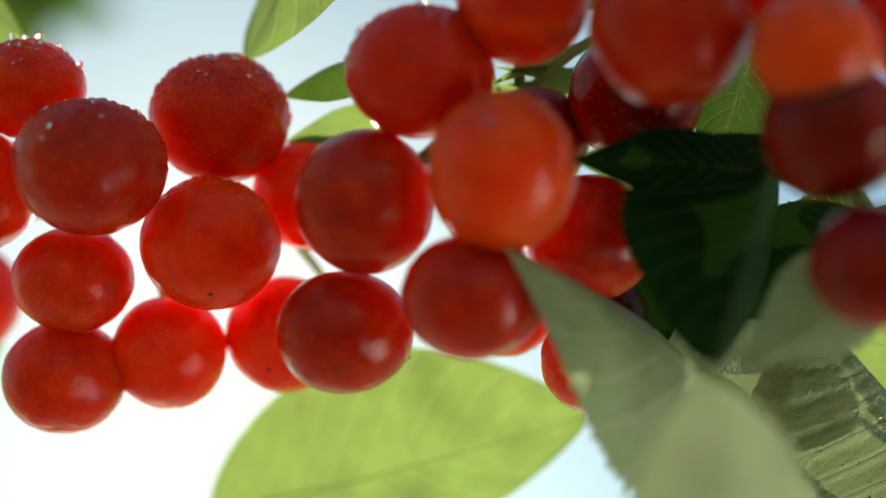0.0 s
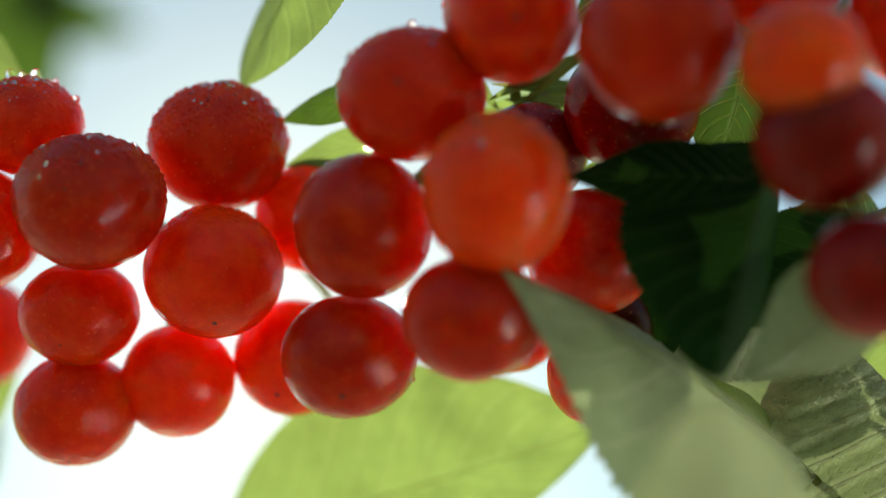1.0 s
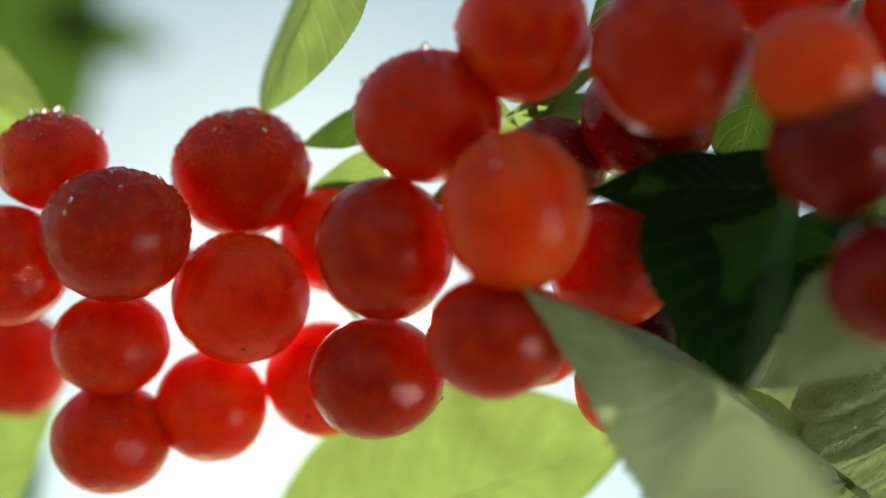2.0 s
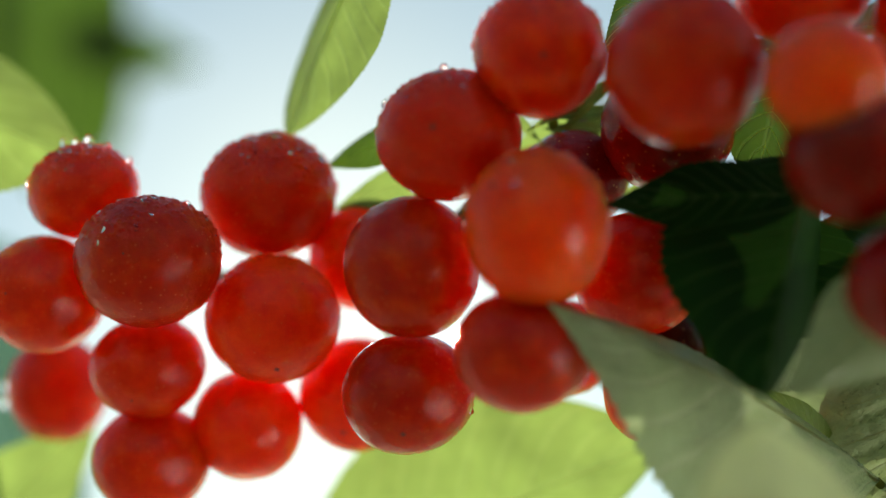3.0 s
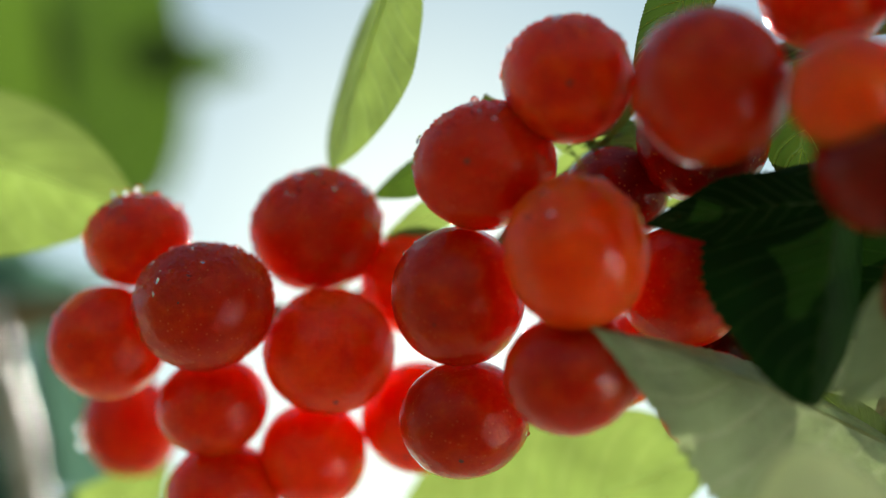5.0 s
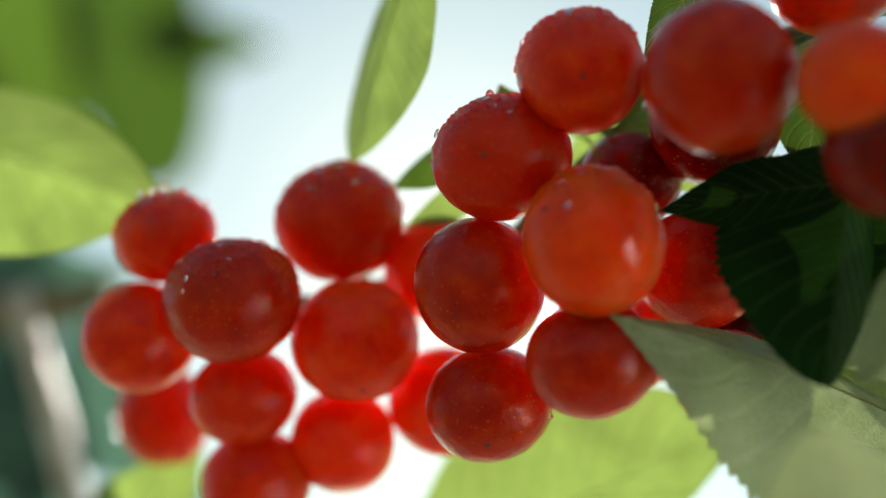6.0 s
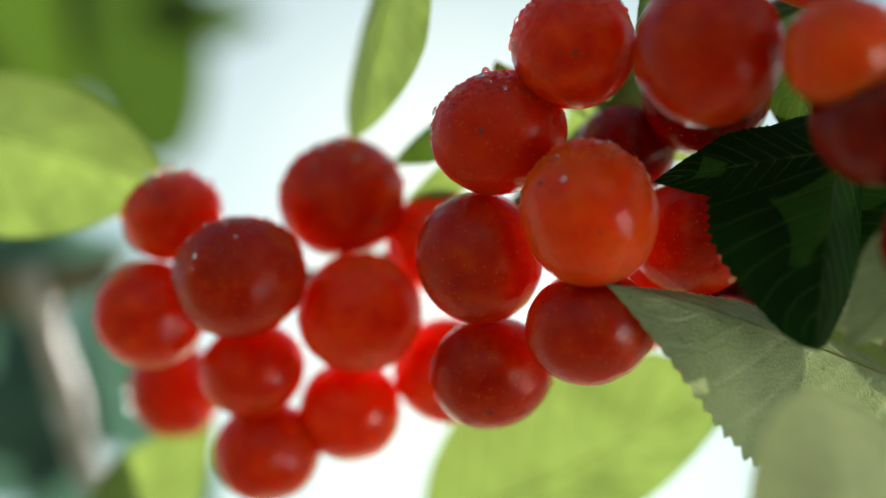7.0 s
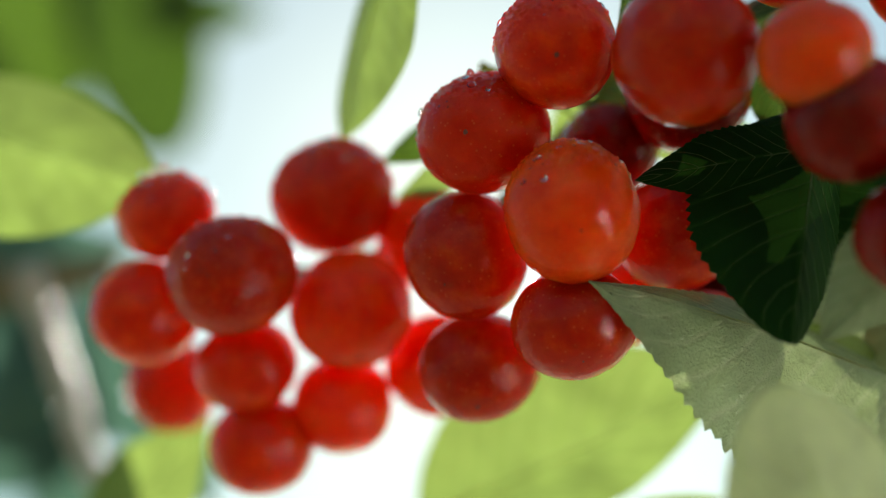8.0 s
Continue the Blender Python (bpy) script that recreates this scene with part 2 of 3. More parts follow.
def bead(verts, faces, place, out, r, height, sides=8):
    """One domed drop of water on a surface, joined to the lists."""
    a = out.orthogonal().normalized()
    b = out.cross(a)
    base = len(verts)
    for j, (q, h) in enumerate(((1.0, -0.12), (0.97, 0.25), (0.78, 0.62), (0.42, 0.9))):
        for k in range(sides):
            ang = 2 * math.pi * k / sides
            verts.append(place + a * (r * q * math.cos(ang)) + b * (r * q * math.sin(ang)) + out * (r * height * h))
    verts.append(place + out * (r * height))
    for j in range(3):
        for k in range(sides):
            k2 = (k + 1) % sides
            faces.append((base + j * sides + k, base + j * sides + k2, base + (j + 1) * sides + k2, base + (j + 1) * sides + k))
    for k in range(sides):
        faces.append((base + 3 * sides + k, base + 3 * sides + (k + 1) % sides, base + 4 * sides))
    faces.append(tuple(base + k for k in range(sides - 1, -1, -1)))


# ---- ground ----
def ground():
    rings, sides = [0, 2, 6, 20, 80, 400, 3000], 48
    verts, faces = [(0, 0, 0)], []
    for r in rings[1:]:
        for k in range(sides):
            a = 2 * math.pi * k / sides
            verts.append((r * math.cos(a), r * math.sin(a), 0.03 * noise.noise((r * math.cos(a) * 0.3, r * math.sin(a) * 0.3, 0)) if r < 100 else 0))
    for k in range(sides):
        faces.append((0, 1 + k, 1 + (k + 1) % sides))
    for j in range(len(rings) - 2):
        for k in range(sides):
            k2 = (k + 1) % sides
            faces.append((1 + j * sides + k, 1 + (j + 1) * sides + k, 1 + (j + 1) * sides + k2, 1 + j * sides + k2))
    tagged(new("ground", mesh_of("ground", verts, faces, GRASS)), "pale dry ground with thin grass below the shrub", "ground", kind="structure")


ground()


def foliage():
    """Unseen loose leaves on a shell behind, beside and below the camera, with gaps, added to dim fill and reflections.
    """
    rng = random.Random(11)
    verts, faces, uvs = [], [], []
    front = way(0, 0, 1)
    made = 0
    while made < 2600:
        d = Vector((rng.gauss(0, 1), rng.gauss(0, 1), rng.gauss(0, 1))).normalized()
        if d.dot(front) > 0.08 or d.z > 0.72 or noise.noise(d * 2.6) > 0.30:
            continue
        c = HOME + d * rng.uniform(0.55, 1.15)
        a = Vector((rng.gauss(0, 1), rng.gauss(0, 1), rng.gauss(0, 0.6) - 0.4)).normalized()
        b = a.cross(Vector((rng.gauss(0, 1), rng.gauss(0, 1), rng.gauss(0, 1)))).normalized()
        n = a.cross(b)
        ln, wd = rng.uniform(0.05, 0.085), rng.uniform(0.016, 0.026)
        i = len(verts)
        for s, q in ((0, 0), (0.3, -0.9), (0.65, -0.8), (1, 0), (0.65, 0.8), (0.3, 0.9), (0.32, 0), (0.68, 0)):
            verts.append(c + a * (ln * (s - 0.5)) + b * (wd * q) + n * (0.006 * (abs(q) - (2 * s - 1) ** 2)))
            uvs.append((s, 0.5 + 0.5 * q))
        for f in ((0, 1, 6), (1, 2, 7, 6), (2, 3, 7), (3, 4, 7), (4, 5, 6, 7), (5, 0, 6)):
            faces.append(tuple(i + k for k in f))
        made += 1
    tagged(new("unseen_foliage", mesh_of("unseen_foliage", verts, faces, DEEP_LEAF, True, uvs)), "unseen loose foliage added around the camera to dim reflections", "foliage", kind="stuff")


foliage()

# ---- the fruiting twig ----
TWIG_LINE = [(-66, -2, 190), (-50, -5, 176), (-27, -6, 174), (-17, -6, 181), (-8, -8, 172), (1, -13, 165), (11, -19, 166), (30, -25, 166), (58, -28, 162), (95, -20, 165)]


def branch(name, line, radii, mat, label, extra=(), beads=(), rough=0.08, sides=12):
    """A bent, knobbly branch; extra: world places that carry it on."""
    pts = spline([at(*p) for p in line] + [Vector(p) for p in extra], 8)
    n = len(pts)
    rr = []
    for i in range(n):
        x = i / (n - 1) * (len(radii) - 1)
        j = min(int(x), len(radii) - 2)
        r = radii[j] + (radii[j + 1] - radii[j]) * (x - j)
        rr.append(0.001 * r * (1 + 0.13 * noise.noise(pts[i] * 160)))
    o = pts[0].copy()
    ob = thing(name, o, label, "branch")
    v, f = tube([p - o for p in pts], rr, sides, rough, 3)
    part("bark", mesh_of("bark", v, f, mat), ob)
    for k in beads:
        p = pts[k]
        out = way(random.uniform(-0.6, 0.6), -0.7, -0.5)
        dv, df = [], []
        bead(dv, df, p - o + out * rr[k] * 0.95, out, random.uniform(0.0012, 0.0020), 0.9, 12)
        part("water_drop", mesh_of("water_drop", dv, df, WATER), ob, "hanging bead of water")
    return ob, pts


twig, twig_points = branch("fruiting_twig", TWIG_LINE, [0.7, 0.8, 0.9, 1.0, 1.0, 1.0, 1.1, 1.4, 2.0, 3.0, 5.0, 8.0, 11.0, 14.0], BARK,
                           "brown fruiting twig hung with red cherries", [(0.30, 0.30, 1.42), (0.50, 0.36, 0.95), (0.56, 0.38, 0.35), (0.57, 0.38, -0.02)])
bud_spots = [p for p in twig_points if p.x < 0.06]
for k, p in enumerate(bud_spots[4::9]):
    d = Vector((random.uniform(-1, 1), random.uniform(-1, 1), random.uniform(-0.3, 1))).normalized()
    v, f = tube([p - twig.location + d * (0.001 * a) for a in (0.8, 1.7, 2.6, 3.4)], [0.0008, 0.0009, 0.0006, 0.0001], 8)
    part("bud", mesh_of("bud", v, f, BARK), twig)


# ---- cherries ----
def cherry_mesh(r, seed, turn, wet, rows=30, cols=44):
    """A cherry about its stalk axis (+z): a stalk hollow on top, a shallow seam down one side, a slightly flattened foot."""
    verts, faces = [], []
    if wet > 30:
        rows, cols = 140, 200
    up = turn.transposed() @ Vector((0, -0.2, 1)).normalized()
    for i in range(rows + 1):
        th = math.pi * i / rows
        ring = cols if 0 < i < rows else 1
        for k in range(ring):
            ph = 2 * math.pi * k / cols
            d = Vector((math.sin(th) * math.cos(ph), math.sin(th) * math.sin(ph), math.cos(th)))
            q = 1.0 - 0.17 * math.exp(-(th / 0.30) ** 2) - 0.05 * math.exp(-((math.pi - th) / 0.33) ** 2)
            seam = min(ph, 2 * math.pi - ph)
            q -= 0.022 * math.exp(-(seam / 0.16) ** 2) * math.sin(th)
            q += 0.022 * noise.noise(d * 1.3 + Vector((seed * 3.1, seed, 0))) + 0.008 * noise.noise(d * 4.0 + Vector((seed, 0, seed * 2.3)))
            if wet > 30:
                h = d.dot(up) + 0.35 * noise.noise(d * 2.2 + Vector((seed, seed, 0)))
                cover = min(1.0, max(0.0, (h - 0.55 + 0.0042 * wet) / 0.35))
                cell = noise.voronoi(d * (r * 1300) + Vector((seed * 7.0, 0, 0)))[0][0]
                cell2 = noise.voronoi(d * (r * 2700) + Vector((0, seed * 5.0, 0)))[0][0]
                q += cover * (0.040 * max(0.0, 1 - (cell / 0.48) ** 2) + 0.014 * max(0.0, 1 - (cell2 / 0.5) ** 2))
            verts.append(d * (r * q))
    def idx(i, k):
        return 0 if i == 0 else (1 + (rows - 1) * cols if i == rows else 1 + (i - 1) * cols + k % cols)
    for i in range(rows):
        for k in range(cols):
            a, b, c, d = idx(i, k), idx(i + 1, k), idx(i + 1, k + 1), idx(i, k + 1)
            faces.append((a, b, c) if i == 0 else ((a, b, d) if i == rows - 1 else (a, b, c, d)))
    return verts, faces


def cherry(u, v, w, r, wide=1.0, foot=None, wet=0, seed=1, label="ripe red cherry on the twig", skin=SKIN, drops=()):
    """wide: its breadth across against its height; foot: where its blossom end points; wet: how many drops sit on its top."""
    rng = random.Random(seed)
    c = at(u, v, w)
    near = min(twig_points[:60], key=lambda p: (p - c).length)
    axis = (near - c).normalized()
    if foot is not None:
        axis = -way(*foot)
    ob = thing("cherry", c, label, "cherry", "cherries on the twig")
    turn = axis.to_track_quat("Z", "Y").to_matrix() @ Matrix.Rotation(rng.uniform(0, 6.28), 3, "Z")
    vs, fs = cherry_mesh(0.001 * r * 1.035, seed, turn, wet)
    a = math.sqrt(wide)
    shape = TURN @ Matrix.Diagonal((a, 1 / a, 1)) @ TURN.inverted()
    vs = [shape @ (turn @ p) for p in vs]
    part("flesh", mesh_of("flesh", vs, fs, skin), ob, "glossy translucent red skin")
    top, low = vs[0], vs[-1]
    # stalk from the hollow to the twig
    end = near - c
    if (end - top).length > 0.016:
        end = top + (end - top).normalized() * 0.016
    bend = (end - top).length * 0.12
    line = spline([top - axis * 0.0004, top + axis * (end - top).length * 0.35 + Vector((bend, 0, 0)) * rng.uniform(-1, 1), end], 5)
    sv, sf = tube(line, [0.0005 + 0.0002 * abs(2 * i / (len(line) - 1) - 1) for i in range(len(line))], 8)
    part("stalk", mesh_of("stalk", sv, sf, STALK), ob, "thin green stalk")
    # dry ring of the blossom end
    if foot is None:
        rings = (0.00004, 0.00010, 0.00016)
    else:
        rings = (0.00007, 0.00020, 0.00032)
    d = low.normalized()
    p, q = d.orthogonal().normalized(), None
    q = d.cross(p)
    rv, rf = [], []
    for j in range(3):
        rad = rings[j]
        for k in range(10):
            g = 2 * math.pi * k / 10
            rv.append(low + d * (0.00006, 0.0001, -0.00004)[j] + p * (rad * math.cos(g) * (1 + 0.2 * rng.random())) + q * (rad * math.sin(g)))
    for j in range(2):
        for k in range(10):
            rf.append((j * 10 + k, j * 10 + (k + 1) % 10, (j + 1) * 10 + (k + 1) % 10, (j + 1) * 10 + k))
    rf.append(tuple(range(9, -1, -1)))
    part("blossom_scar", mesh_of("blossom_scar", rv, rf, SCAR), ob, "small dry dark scar")
    if wet or drops:
        dv, df = [], []
        up = Vector((0, -0.25, 1)).normalized()
        made = 0
        while made < wet * 0.7:
            g = rng.randrange(1, len(vs) - 1)
            n = vs[g].normalized()
            h = n.dot(up)
            if h < 0.05 or rng.random() > h * 1.4:
                continue
            size = 0.0001 * rng.choice((1.4, 1.9, 2.6, 3.4, 4.6, 6.0))
            jitter = Vector((rng.uniform(-1, 1), rng.uniform(-1, 1), rng.uniform(-1, 1))) * 0.0004
            n2 = (vs[g] + jitter).normalized()
            bead(dv, df, n2 * vs[g].length, n2, size, rng.uniform(0.35, 0.62))
            made += 1
        for (du, dvv, dw, size, hgt) in drops:
            n = way(du, dvv, dw)
            g = max(vs, key=lambda x: x.normalized().dot(n))
            bead(dv, df, g.copy(), n, 0.001 * size, hgt, 14)
        o = part("dew", mesh_of("dew", dv, df, WATER), ob, "clear beads of water")
        o["kind"] = "stuff"
    return ob


WETL = "ripe red cherry with a rough wet top beaded with water"
REDL = "glossy ripe red cherry packed among its neighbours on the twig"
DARKL = "dark red cherry among its neighbours, shade put into its skin colour"
ORANGE = "plump orange-red cherry with bright wet highlights"
cherry(-48.7, -18.6, 160.5, 6.02, wide=1.16, wet=130, seed=1, label=WETL, drops=((-0.25, -0.95, 0.0, 0.65, 1.6), (-0.05, -0.97, 0.05, 0.55, 1.5), (0.22, -0.95, 0.0, 0.7, 1.6), (0.55, -0.8, 0.05, 0.5, 1.3), (0.85, -0.45, 0.1, 0.55, 1.2)))
cherry(-39.3, -9.1, 152.5, 7.77, wide=1.13, wet=120, seed=2, label=WETL, skin=DEEP)
cherry(-26.8, -15.6, 164.8, 7.77, wide=1.08, wet=190, seed=3, label=WETL)
cherry(-27.1, -0.5, 160.0, 7.71, wide=1.06, wet=60, seed=4, label=WETL, foot=(0.1, 0.75, -0.65), skin=BRIGHT)
cherry(-43.4, 3.6, 160.9, 6.45, wide=1.13, wet=0, seed=5, label=REDL)
cherry(-45.1, 15.3, 163.7, 6.86, wide=1.07, wet=0, seed=6, label=REDL)
cherry(-33.1, 12.5, 165.8, 6.73, wide=0.98, wet=0, seed=7, label=REDL, skin=BRIGHT)
cherry(-19.4, 10.5, 169.4, 7.10, wide=1.04, wet=0, seed=8, label=REDL, foot=(-0.2, 0.55, -0.75), skin=BRIGHT)
cherry(-10.8, 9.2, 150.8, 6.95, wide=1.11, wet=0, seed=9, label=REDL, skin=DEEP, foot=(-0.05, 0.55, -0.8), drops=((0.9, 0.35, -0.1, 0.35, 1.1),))
cherry(-8.3, -5.1, 147.3, 7.44, wide=0.95, wet=14, seed=10, label=REDL, skin=DEEP)
cherry(6.0, -7.7, 137.9, 7.57, wide=0.94, wet=90, seed=11, label=ORANGE, skin=PALE)
cherry(-2.4, -18.7, 145.1, 7.24, wide=1.13, wet=110, seed=12, label=WETL, foot=(-0.15, -0.1, -1), drops=((0.05, -0.95, -0.15, 0.55, 1.5),))
cherry(8.3, -26.0, 142.5, 6.69, wide=1.01, wet=120, seed=13, label=WETL, foot=(0.05, 0.15, -1))
cherry(22.1, -21.7, 133.6, 7.68, wide=0.98, wet=0, seed=14, label=ORANGE, skin=DEEP)
cherry(21.8, -17.4, 155.1, 7.33, wide=1.04, wet=0, seed=15, label=DARKL, skin=SHADED)
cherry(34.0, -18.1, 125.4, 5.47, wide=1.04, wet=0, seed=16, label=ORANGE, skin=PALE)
cherry(36.3, -10.9, 126.9, 6.40, wide=1.04, wet=0, seed=17, label=DARKL, skin=SHADED)
cherry(16.4, -1.3, 152.6, 7.01, wide=1.04, wet=0, seed=18, label=REDL, skin=DEEP)
cherry(3.0, 4.9, 140.3, 6.74, wide=1.14, wet=0, seed=19, label=REDL, skin=DEEP)
cherry(-54.9, -6.7, 159.9, 7.15, wide=1.03, wet=14, seed=20, label=REDL)
cherry(-63.3, 6.6, 182.9, 6.90, wide=0.92, wet=6, seed=21, label=REDL, drops=((-0.97, 0.17, -0.1, 0.85, 1.6), (-0.97, -0.14, -0.1, 0.75, 1.6)))
cherry(10.8, -12.9, 160.0, 6.00, wide=1.04, wet=0, seed=22, label=DARKL, skin=SHADED)
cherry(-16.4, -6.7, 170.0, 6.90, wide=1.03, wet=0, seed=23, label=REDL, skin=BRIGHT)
cherry(39.1, 1.6, 124.0, 5.60, wide=1.03, wet=0, seed=24, label=DARKL, skin=SHADED)
cherry(19.5, 8.0, 166.0, 4.90, wide=1.03, wet=0, seed=25, label=DARKL, skin=SHADED_DEEP)
cherry(8.3, 7.3, 166.0, 5.60, wide=1.03, wet=0, seed=26, label=REDL)
cherry(17.2, 12.8, 156.0, 5.90, wide=1.03, wet=0, seed=27, label=REDL)
cherry(36.8, -30.6, 145.0, 7.00, wide=1.03, wet=0, seed=28, label=REDL)
cherry(49.4, -23.7, 140.0, 6.80, wide=1.03, wet=0, seed=29, label=REDL)

# ---- leaves ----
def leaf(base, tip, half, facing, mat, label, folds=(8, 8), sag=0.06, bend=0.0, lop=1.0, veins=False, twist=0.0, broad=0.46, teeth=44, bite=0.06, point=0.5, swell=0.82, puff=0.02, rib=RIB, dew=0, seed=1, stem=5.0, name="leaf", group="leaves of the shrub"):
    """A serrated leaf from base to tip (shot's frame). half: half its breadth in mm; facing: where its face looks; folds: degrees by which
    its two halves bend back from the midrib; sag: how far it bows; broad: where along it it is widest."""
    rng = random.Random(seed)
    a, b = at(*base), at(*tip)
    span = (b - a).length
    along = (b - a).normalized()
    n = way(*facing)
    n = (n - along * n.dot(along)).normalized()
    across = along.cross(n)
    half *= 0.001
    ob = thing(name, a, label, "leaf", group)
    ns, nv = 132, 8
    gam = math.log(0.5) / math.log(broad)
    verts, uvs, faces, ribline = [], [], [], []
    f0, f1 = math.radians(folds[0]), math.radians(folds[1])
    for i in range(ns + 1):
        s = i / ns
        x = s ** gam
        wid = half * max(0.0, math.sin(math.pi * x)) ** swell * (1 - point * max(0, s - 0.6))
        wid = max(wid, 0.00012)
        bow = n * (span * sag * (1 - (2 * s - 1) ** 2))
        tw = math.radians(twist) * (s - 0.5)
        cr = across * math.cos(tw) + n * math.sin(tw)
        nn = n * math.cos(tw) - across * math.sin(tw)
        mid = along * (span * s) + bow + across * (span * bend * (1 - (2 * s - 1) ** 2))
        ribline.append(mid + nn * 0.00002)
        ph = (s * teeth) % 1.0
        lean = 0.55 + 0.9 * abs(noise.noise(Vector((int(s * teeth) * 1.37, seed * 3.3, 0.5))))
        saw = lean * bite * (0.35 + 0.65 * min(1, s * 6)) * (ph if ph < 0.8 else (1 - ph) * 4.0)
        wav = 0.05 * noise.noise(Vector((s * 5, seed * 1.7, 0)))
        for k in range(-nv, nv + 1):
            q = k / nv
            e = wid * abs(q) * (lop if q > 0 else 1.0)
            if abs(k) == nv:
                e *= 1 + saw + wav
            fold = f1 if q > 0 else f0
            e_side = e * math.cos(fold) * (1 if q > 0 else -1)
            rise = -e * math.sin(fold) - 0.25 * e * abs(q) * math.sin(fold)
            pz = ((s * 10.0 - abs(q) * 2.2) % 1.0)
            sw = puff * half * (abs(math.sin(math.pi * pz)) ** 0.7) * min(1, 4 * abs(q)) * (1 - abs(q) ** 4)
            sw += half * 0.05 * noise.noise(Vector((s * 4, q * 2, seed * 2.9)))
            verts.append(mid + cr * e_side + nn * (rise + sw))
            uvs.append((s, 0.5 + 0.5 * q))
    cols = 2 * nv + 1
    for i in range(ns):
        for k in range(cols - 1):
            faces.append((i * cols + k, i * cols + k + 1, (i + 1) * cols + k + 1, (i + 1) * cols + k))
    part("blade", mesh_of("blade", verts, faces, mat, True, uvs), ob)
    rr = [0.00016 * (1 - 0.85 * i / ns) * min(1.3, half / 0.008) for i in range(0, ns + 1, 4)]
    rv, rf = tube(ribline[::4], rr, 6)
    spine = part("midrib", mesh_of("midrib", rv, rf, rib), ob, "raised midrib")
    if veins:
        for k in range(9):
            for sign in (-1, 1):
                line = []
                for j in range(nv):
                    i = round(((k + 0.5) / 10 + 0.22 * j / nv) * ns)
                    if i < ns - 3:
                        line.append(verts[i * cols + nv + sign * j] + n * 0.00005)
                if len(line) > 3:
                    vv, vf = tube(line, [(0.00004 if rib is SHADE_DARK_RIB else 0.00006) * (1 - 0.7 * j / len(line)) for j in range(len(line))], 5)
                    part("side_vein", mesh_of("side_vein", vv, vf, rib), spine)
    down = (-along + Vector((0, 0.3, -0.2))).normalized()
    sl = [ribline[0] + down * (0.001 * stem * x) for x in (0, 0.35, 0.7, 1.0)]
    sv, sf = tube(sl, [0.0005, 0.0005, 0.00055, 0.0008], 8)
    part("petiole", mesh_of("petiole", sv, sf, STALK), ob, "short green leaf stalk")
    if dew:
        dv, df = [], []
        for _ in range(dew):
            i, k = rng.randrange(10, ns - 6), rng.randrange(1, cols - 1)
            p, p2 = verts[i * cols + k], verts[i * cols + k + 1]
            p3 = verts[(i + 1) * cols + k]
            out = (p3 - p).cross(p2 - p).normalized()
            if out.dot(n) < 0:
                out = -out
            bead(dv, df, p.lerp(p2, rng.random()), out, 0.0001 * rng.choice((0.7, 0.9, 1.2, 1.6, 2.2)), rng.uniform(0.5, 0.9))
        o = part("dew", mesh_of("dew", dv, df, WATER), ob, "fine clear beads of water")
        o["kind"] = "stuff"
    return ob


leaf((40.7, 25.3, 156.0), (6.2, -0.1, 135.0), 15.5, (0.1, -0.6, -1), FELT, "grey-green serrated leaf underside beaded with fine wet grain", folds=(5, 40), lop=0.42, rib=FELT_RIB, teeth=34, bite=0.15, puff=0.014, dew=420, seed=1, swell=1.0)
leaf((35.5, -11.9, 146.0), (25.7, 10.9, 131.0), 7.5, (-0.1, -0.1, -1), SHADE_DARK, "near-black green serrated leaf, shade put into its colour", seed=2, rib=SHADE_DARK_RIB, veins=True, teeth=24, bite=0.10, point=0.5, broad=0.42, swell=0.58, folds=(62, 8), lop=1.73)
leaf((34.2, -7.9, 143.0), (13.5, -9.3, 142.0), 4.0, (0, -0.2, -1), SHADE_DARK, "dark green serrated leaf beside the cherries", seed=3, rib=SHADE_DARK_RIB, veins=True, teeth=24, bite=0.12, point=0.8)
leaf((46.9, -3.8, 152.0), (30.3, 7.1, 150.0), 6.5, (0, -0.2, -1), SHADE_DARK, "dark green leaf behind the fruit, shade put into its colour", seed=4, rib=SHADE_DARK_RIB)
leaf((27.0, 56.0, 118.0), (21.6, 10.8, 113.0), 10.2, (0.45, 0.35, -1), GREY, "pale grey-green leaf close to the lens", seed=5, swell=0.6, point=0.0, broad=0.6)
leaf((61.5, 29.5, 156.0), (42.5, 6.1, 162.0), 27, (0, -0.1, -1), QUILT, "quilted grey-green leaf underside", seed=6, dew=220, puff=0.09, folds=(5, 105), veins=True, rib=FELT_RIB)
leaf((46.6, 1.9, 160.0), (24.8, 13.3, 158.0), 7, (0.2, 0.1, -1), FELT, "grey-green leaf underside behind a dark leaf", seed=36)
leaf((45.0, 20.0, 174.0), (24.0, 11.0, 172.0), 8, (0, 0, -1), FELT, "grey-green leaf underside behind a dark leaf", seed=43)
leaf((37.4, 2.7, 170.0), (17.4, 10.0, 166.0), 6, (0, 0, -1), SHADE_DARK, "dark leaf added in the gap behind the fruit for its shade", seed=38, rib=SHADE_DARK_RIB)
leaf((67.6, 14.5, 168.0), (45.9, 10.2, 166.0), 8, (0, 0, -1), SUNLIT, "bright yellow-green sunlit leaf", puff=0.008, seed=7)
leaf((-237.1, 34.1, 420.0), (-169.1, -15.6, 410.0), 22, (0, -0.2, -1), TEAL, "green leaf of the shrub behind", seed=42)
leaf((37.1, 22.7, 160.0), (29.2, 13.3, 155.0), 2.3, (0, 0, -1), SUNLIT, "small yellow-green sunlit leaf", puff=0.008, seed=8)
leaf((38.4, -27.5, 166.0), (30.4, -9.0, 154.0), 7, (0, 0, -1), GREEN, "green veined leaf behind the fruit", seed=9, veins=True)
